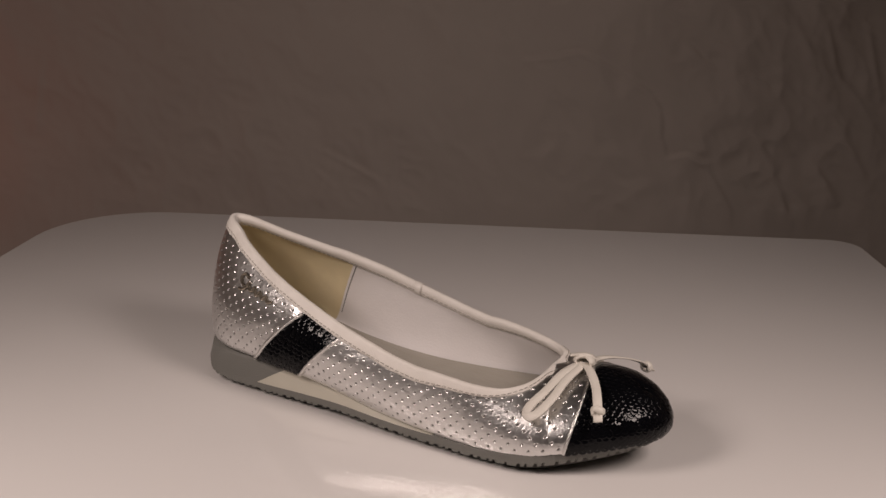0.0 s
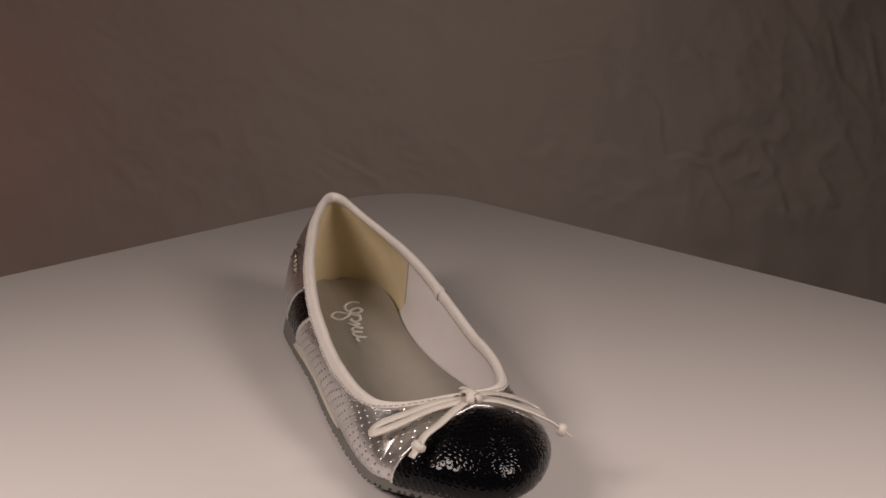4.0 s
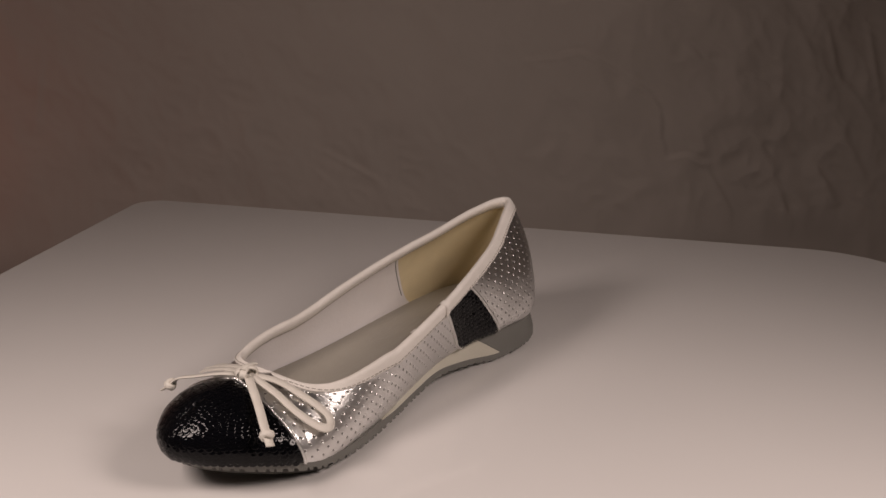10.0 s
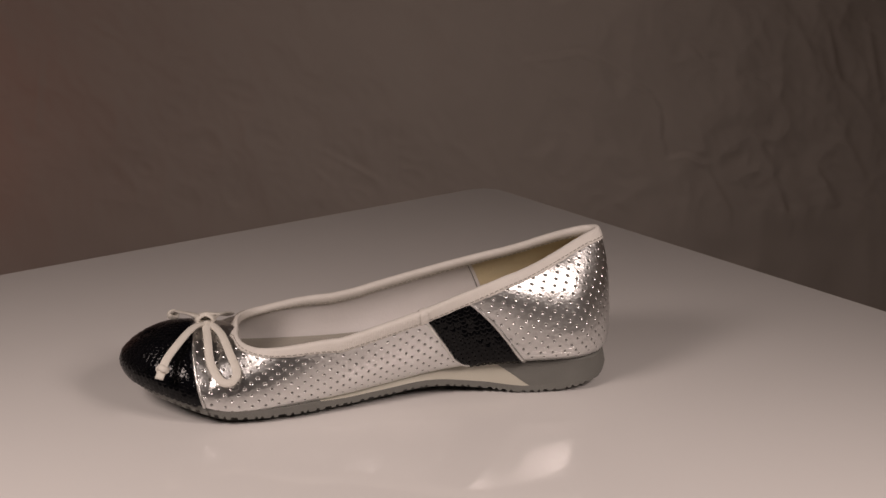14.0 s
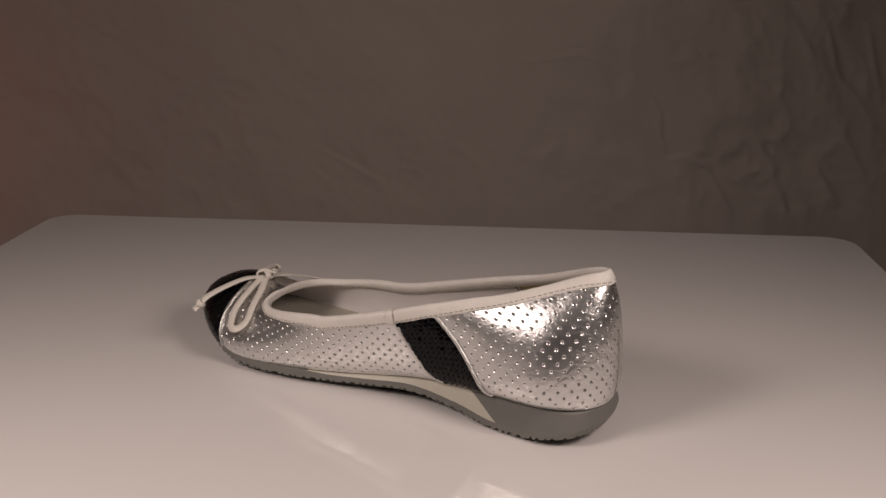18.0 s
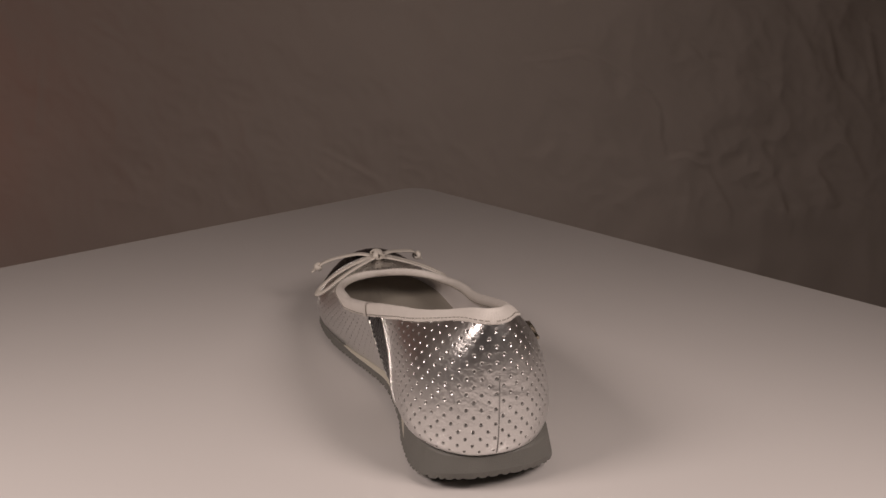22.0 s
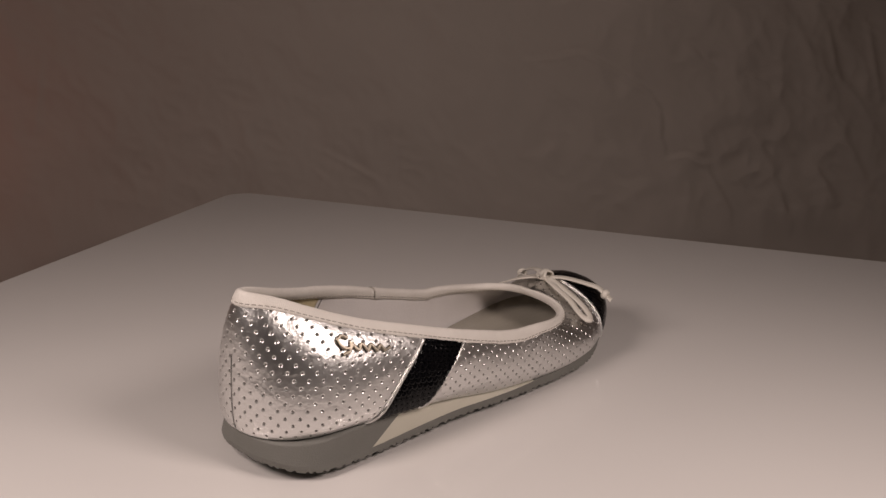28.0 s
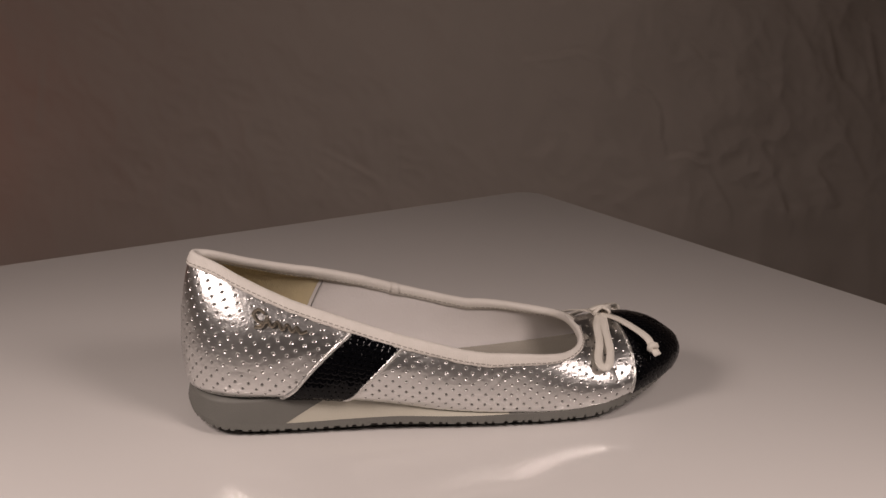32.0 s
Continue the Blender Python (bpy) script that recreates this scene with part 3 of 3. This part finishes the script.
def build_binding(shoe):
    p, n, d = rim_path()
    sec = [(0.3, 6.0), (0.8, 5.8), (0.95, 5.1), (1.0, 3.4), (1.0, 1.4), (0.8, 0.1), (0.2, -0.6), (-0.9, -0.9), (-2.1, -0.6), (-2.9, 0.4), (-3.2, 1.8), (-3.0, 4.6), (-2.6, 4.9), (-2.0, 4.6), (-0.8, 2.0)]
    # fine ribs across the band, and a slightly wavy lie
    ring = np.concatenate([p, p[:1]])
    run = np.concatenate([[0], np.cumsum(np.linalg.norm(np.diff(ring, axis=0), axis=1))])
    fine = np.linspace(0, run[-1], 3000, endpoint=False)
    fp, fn, fd = [np.stack([np.interp(fine, run, np.append(q[:, a], q[0, a])) for a in range(3)], 1) for q in (p, n, d)]
    rib = 0.05 * np.sin(fine * 2 * math.pi / 0.85)
    lie = 0.22 * np.sin(fine * 0.19) + 0.16 * np.sin(fine * 0.47 + 1.0) + 0.12 * np.sin(fine * 1.13 + 2.0)
    rows = []
    for a, b in sec:
        r = rib * (1 if a > 0.5 else 0.3)
        rows.append(fp + fn * (a + r)[:, None] + fd * (b + lie * (0.6 if b > 4 else 0.25))[:, None])
    v, q = sheet(np.stack(rows + rows[:1], 0), True)
    part("binding", mesh("binding", v * MM, q, TRIM), shoe, "ribbed white binding round the opening")
    # the overlap where the binding's ends meet, on the inner side
    near = np.argsort(np.abs(p[:, 0] - 110) + 200 * (p[:, 1] < 0))[:4]
    near = np.sort(near)
    wide = [(a * 1.35 + 0.25, b * 1.05 - 0.2) for a, b in sec]
    grid = np.stack([p[near] + n[near] * a + d[near] * b for a, b in wide], 0)
    grid = np.concatenate([grid, grid[:1]], 0)
    part("binding_overlap", mesh("binding_overlap", *sheet(grid * MM), TRIM), shoe)
    # running stitches, outside and inside
    line = p + n * 1.02 + d * 4.8
    inner = p - n * 3.1 + d * 3.6
    pieces = []
    for ln in (line, inner):
        seg = np.concatenate([[0], np.cumsum(np.linalg.norm(np.diff(np.concatenate([ln, ln[:1]]), axis=0), axis=1))])
        full = np.concatenate([ln, ln[:1]])
        s = 0.0
        while s < seg[-1] - 3:
            q = np.stack([[np.interp(s + t, seg, full[:, a]) for a in range(3)] for t in (0, 0.6, 1.2, 1.8)])
            pieces.append(tube(q, 0.26, 5))
            s += 2.7
    v, f = joined(pieces)
    ob = part("stitching", mesh("stitching", v * MM, f, THREAD), shoe)
    ob["kind"] = "stuff"


def sequin_mesh():
    n, rings = 10, ((0.42, 0.015), (1.15, 0.0), (1.84, 0.02), (1.92, -0.03))
    grid = np.array([[(r * math.cos(2 * math.pi * i / n), r * math.sin(2 * math.pi * i / n), z) for i in range(n)] for r, z in rings])
    return sheet(grid * MM, True)


def sequin_row(side, ua, ub, h):
    us = np.linspace(float(ua_of(ua, np.array(h))), float(ua_of(ub, np.array(h))), 120)
    return [(side, u) for u in us]


def sequin_poses(line_of, rows, step, rnd, top=0.98, tilt=0.08):
    """Poses of overlapping sequins in rows; line_of(h) gives the row's places as (side, u)."""
    out = []
    for r in range(rows):
        h = 0.02 + (top - 0.02) * r / (rows - 1)
        row = line_of(h)
        pts = np.array([upper(s, np.array([u]), np.array([h]))[0] for s, u in row])
        ln = np.concatenate([[0], np.cumsum(np.linalg.norm(np.diff(pts, axis=0), axis=1))])
        s = step * (0.25 + 0.5 * (r % 2) + rnd.uniform(-0.2, 0.2))
        while s < ln[-1] - 0.6:
            side, u = row[int(np.argmin(np.abs(ln - s)))]
            p, n = lifted(side, min(u, 257.5), h, 0.45)
            q, _ = lifted(side, min(u, 257.5), h - 0.02 if h > 0.9 else h + 0.02, 0.45)
            up = Vector(q[0] - p[0]) * (-1 if h > 0.9 else 1)
            nn = Vector(n[0])
            x = (up - nn * up.dot(nn)).normalized()
            if x.length < 0.5:
                x = nn.orthogonal().normalized()
            m = Matrix((x, nn.cross(x), nn)).transposed().to_4x4()
            m = m @ Euler((rnd.gauss(0, 0.03), tilt + rnd.gauss(0, 0.035), 0)).to_matrix().to_4x4()
            spot = np.array([np.interp(s, ln, pts[:, a]) for a in range(3)]) + np.array(nn) * 0.45
            m.translation = Vector(spot) * MM
            out.append(m)
            s += step * rnd.uniform(0.9, 1.1)
    return out


def build_sequins(stripes, cap):
    v, f = sequin_mesh()
    data = mesh("sequin", v, f, SEQUIN)
    for side in (LAT, MED):
        rear, front = stripe_rear(side), stripe_front(side)
        line = lambda h: sequin_row(side, lambda k: rear(k) + 1.6, lambda k: front(k) - 0.8, h)
        for m in sequin_poses(line, 15, 3.1, rng, 0.86, 0.22):
            part("sequin", data, stripes[side]).matrix_local = m
    def over_toe(h):
        outer, inner = [sequin_row(s, lambda k, e=cap_edge(s): e(k) + 1.2, 257.9, h) for s in (LAT, MED)]
        return outer + inner[::-1]
    poses = sequin_poses(over_toe, 22, 3.1, rng)
    poses.sort(key=lambda m: -m.translation.x)
    for m in poses[:300]:
        part("sequin", data, cap).matrix_local = m
    if poses[300:]:
        vv = np.array(v)
        pieces = [((np.array(m.to_3x3()) @ vv.T).T + np.array(m.translation), f) for m in poses[300:]]
        ob = part("sequin_field", mesh("sequin_field", *joined(pieces), SEQUIN), cap, "dense rows of black sequins")
        ob["kind"] = "stuff"


def build_badge(shoe):
    """A small dark metal flourish on the outer heel."""
    def on_heel(pts, n):
        p = spline([(a, b, 0) for a, b in pts], n)
        return lifted(LAT, p[:, 0], p[:, 1], 0.9)
    sec = [(-0.75, -0.5), (0.75, -0.5), (0.75, 0.4), (0.3, 0.8), (-0.3, 0.8), (-0.75, 0.4)]
    pieces = []
    for pts, n in (([(38, 0.80), (35, 0.81), (33, 0.765), (35.5, 0.715), (39, 0.73), (39.5, 0.78), (37.5, 0.69), (34, 0.66)], 50),
                   ([(39, 0.76), (42, 0.71), (44, 0.765), (46.5, 0.71), (48.5, 0.765), (51, 0.715), (53, 0.765), (55, 0.72), (58, 0.75)], 70)):
        p, nn = on_heel(pts, n)
        pieces.append(sweep(p, sec, frame_up=nn))
    v, f = joined(pieces)
    part("metal_badge", mesh("metal_badge", v * MM, f, BADGE, False), shoe, "small dark metal flourish badge")


def build_bow(shoe):
    """A thin white lace bow with two loops and two knotted tails."""
    us = np.linspace(170, 258, 180)
    hs = np.linspace(0, 1, 60)
    uu, hh = np.meshgrid(us, hs)
    cloud = np.concatenate([upper(s, uu.ravel(), hh.ravel()) for s in (LAT, MED)])

    def drape(u, v, lift):
        near = cloud[np.argsort((cloud[:, 0] - u) ** 2 + (cloud[:, 1] - v) ** 2)[:6]]
        top = near[:, 2].max()
        return (u, v, top + lift)

    def strap(pts, n, w=1.9):
        p = spline(pts, n)
        c = np.array([0, 0, -10.0])
        up = p * np.array([0.0, 1.0, 1.0]) - c
        sec = [(-w, -0.4), (w, -0.4), (w * 1.02, 0.15), (w * 0.92, 0.4), (-w * 0.92, 0.4), (-w * 1.02, 0.15)]
        return sweep(p, sec, frame_up=up)

    k = (213, 0)
    tips = {LAT: (202.5, -39.5, 27.5), MED: (202.0, 38.4, 23.0)}
    ends_at = {LAT: (230.5, -29.5, 32.6), MED: (231.8, 32.5, 29.4)}
    for s in (LAT, MED):
        a, b, c = tips[s]
        b = abs(b)
        o = 0.0 if s == LAT else 1.8  # the inner loop stands wider open
        way = [(212, 0.03), (207.6 - o, 0.3), (a + 2.6 - 1.6 * o, 0.62), (a - 0.6 - 1.5 * o, 0.86), (a - 0.6 - 0.7 * o, 0.97), (a + 1.6, 1.0), (a + 4.2 + 0.5 * o, 0.93), (a + 6.8 + o, 0.72), (210.6 + 0.6 * o, 0.42), (212.6, 0.16), (213, 0.03)]
        pts = []
        for x, f in way:
            top = drape(x, s * f * b, 1.3)[2] if f < 0.8 else 0
            pts.append((x, s * f * b, max(top, 39.8 + (c - 39.8) * f**1.6)))
        v, f = strap(pts, 80)
        part("loop", mesh("loop", v * MM, f, LACE), shoe)
        e = np.array(ends_at[s])
        w = abs(e[1])
        pts = [(213, s * 1, 39.5), (219, s * 0.30 * w, 39.8), (225, s * 0.62 * w, 0.35 * e[2] + 26.5), (e[0] - 1.8, s * 0.88 * w, e[2] + 3.4), tuple(e), (e[0] + 1.6, s * (w + 3.6), e[2] - 3.0)]
        v, f = strap(pts, 44)
        tail = part("tail", mesh("tail", v * MM, f, LACE), shoe)
        way = np.array([0.35, s * 0.75, -0.55])
        way /= np.linalg.norm(way)
        x = np.cross(way, [0, 0, 1.0])
        x /= np.linalg.norm(x)
        y = np.cross(way, x)
        ring = np.array([e + 2.1 * math.cos(q) * x + 1.7 * math.sin(q) * y + 0.5 * math.sin(2 * q) * way for q in np.linspace(0, 2 * math.pi, 17)[:-1]])
        v, f = sweep(ring, [(-1.4, -0.9), (1.4, -0.9), (1.6, 0.2), (0.9, 1.0), (-0.9, 1.0), (-1.6, 0.2)], closed=True, frame_up=ring - e)
        part("tail_knot", mesh("tail_knot", v * MM, f, LACE), tail)
    # the centre knot: two crossing wraps
    c = np.array(drape(*k, 2.6))
    pieces = []
    for tilt in (0.5, -0.45):
        ring = []
        for a in np.linspace(0, 2 * math.pi, 21)[:-1]:
            x, z = 4.6 * math.cos(a), 2.4 * math.sin(a)
            ring.append(c + np.array([x * math.cos(tilt), x * math.sin(tilt), z]))
        pieces.append(sweep(np.array(ring), [(-1.6, -0.5), (1.6, -0.5), (1.7, 0.2), (1.1, 0.6), (-1.1, 0.6), (-1.7, 0.2)], closed=True, frame_up=np.array(ring) - c))
    pieces.append(strap([c + (-6.5, -1.5, 1.5), c + (-3, -0.5, 2.4), c + (0, 0, 2.9), c + (3, 1.2, 2.2)], 14, 1.3))
    v, f = joined(pieces)
    part("bow_knot", mesh("bow_knot", v * MM, f, LACE), shoe)


def ballet_flat():
    shoe = new("ballet_flat")
    tagged(shoe, "silver punched leather ballet flat with black sequin toe and white bow", "shoe")
    build_sole(shoe)
    stripes, cap = build_upper(shoe)
    build_lining(shoe)
    build_binding(shoe)
    build_badge(shoe)
    build_bow(shoe)
    build_sequins(stripes, cap)
    return shoe


room()
backdrop()
table = turntable()
shoe = ballet_flat()
SHOE_POSE = pose(-0.1040, 0.0482, 0.0, 0, 0, -28.9)


def motions():
    times = [i * 0.5 for i in range(65)]
    walk(table, [(t, pose(0, 0, 0, 0, 0, turn(t))) for t in times])
    walk(shoe, [(t, pose(0, 0, 0, 0, 0, turn(t)) @ SHOE_POSE) for t in times])


motions()
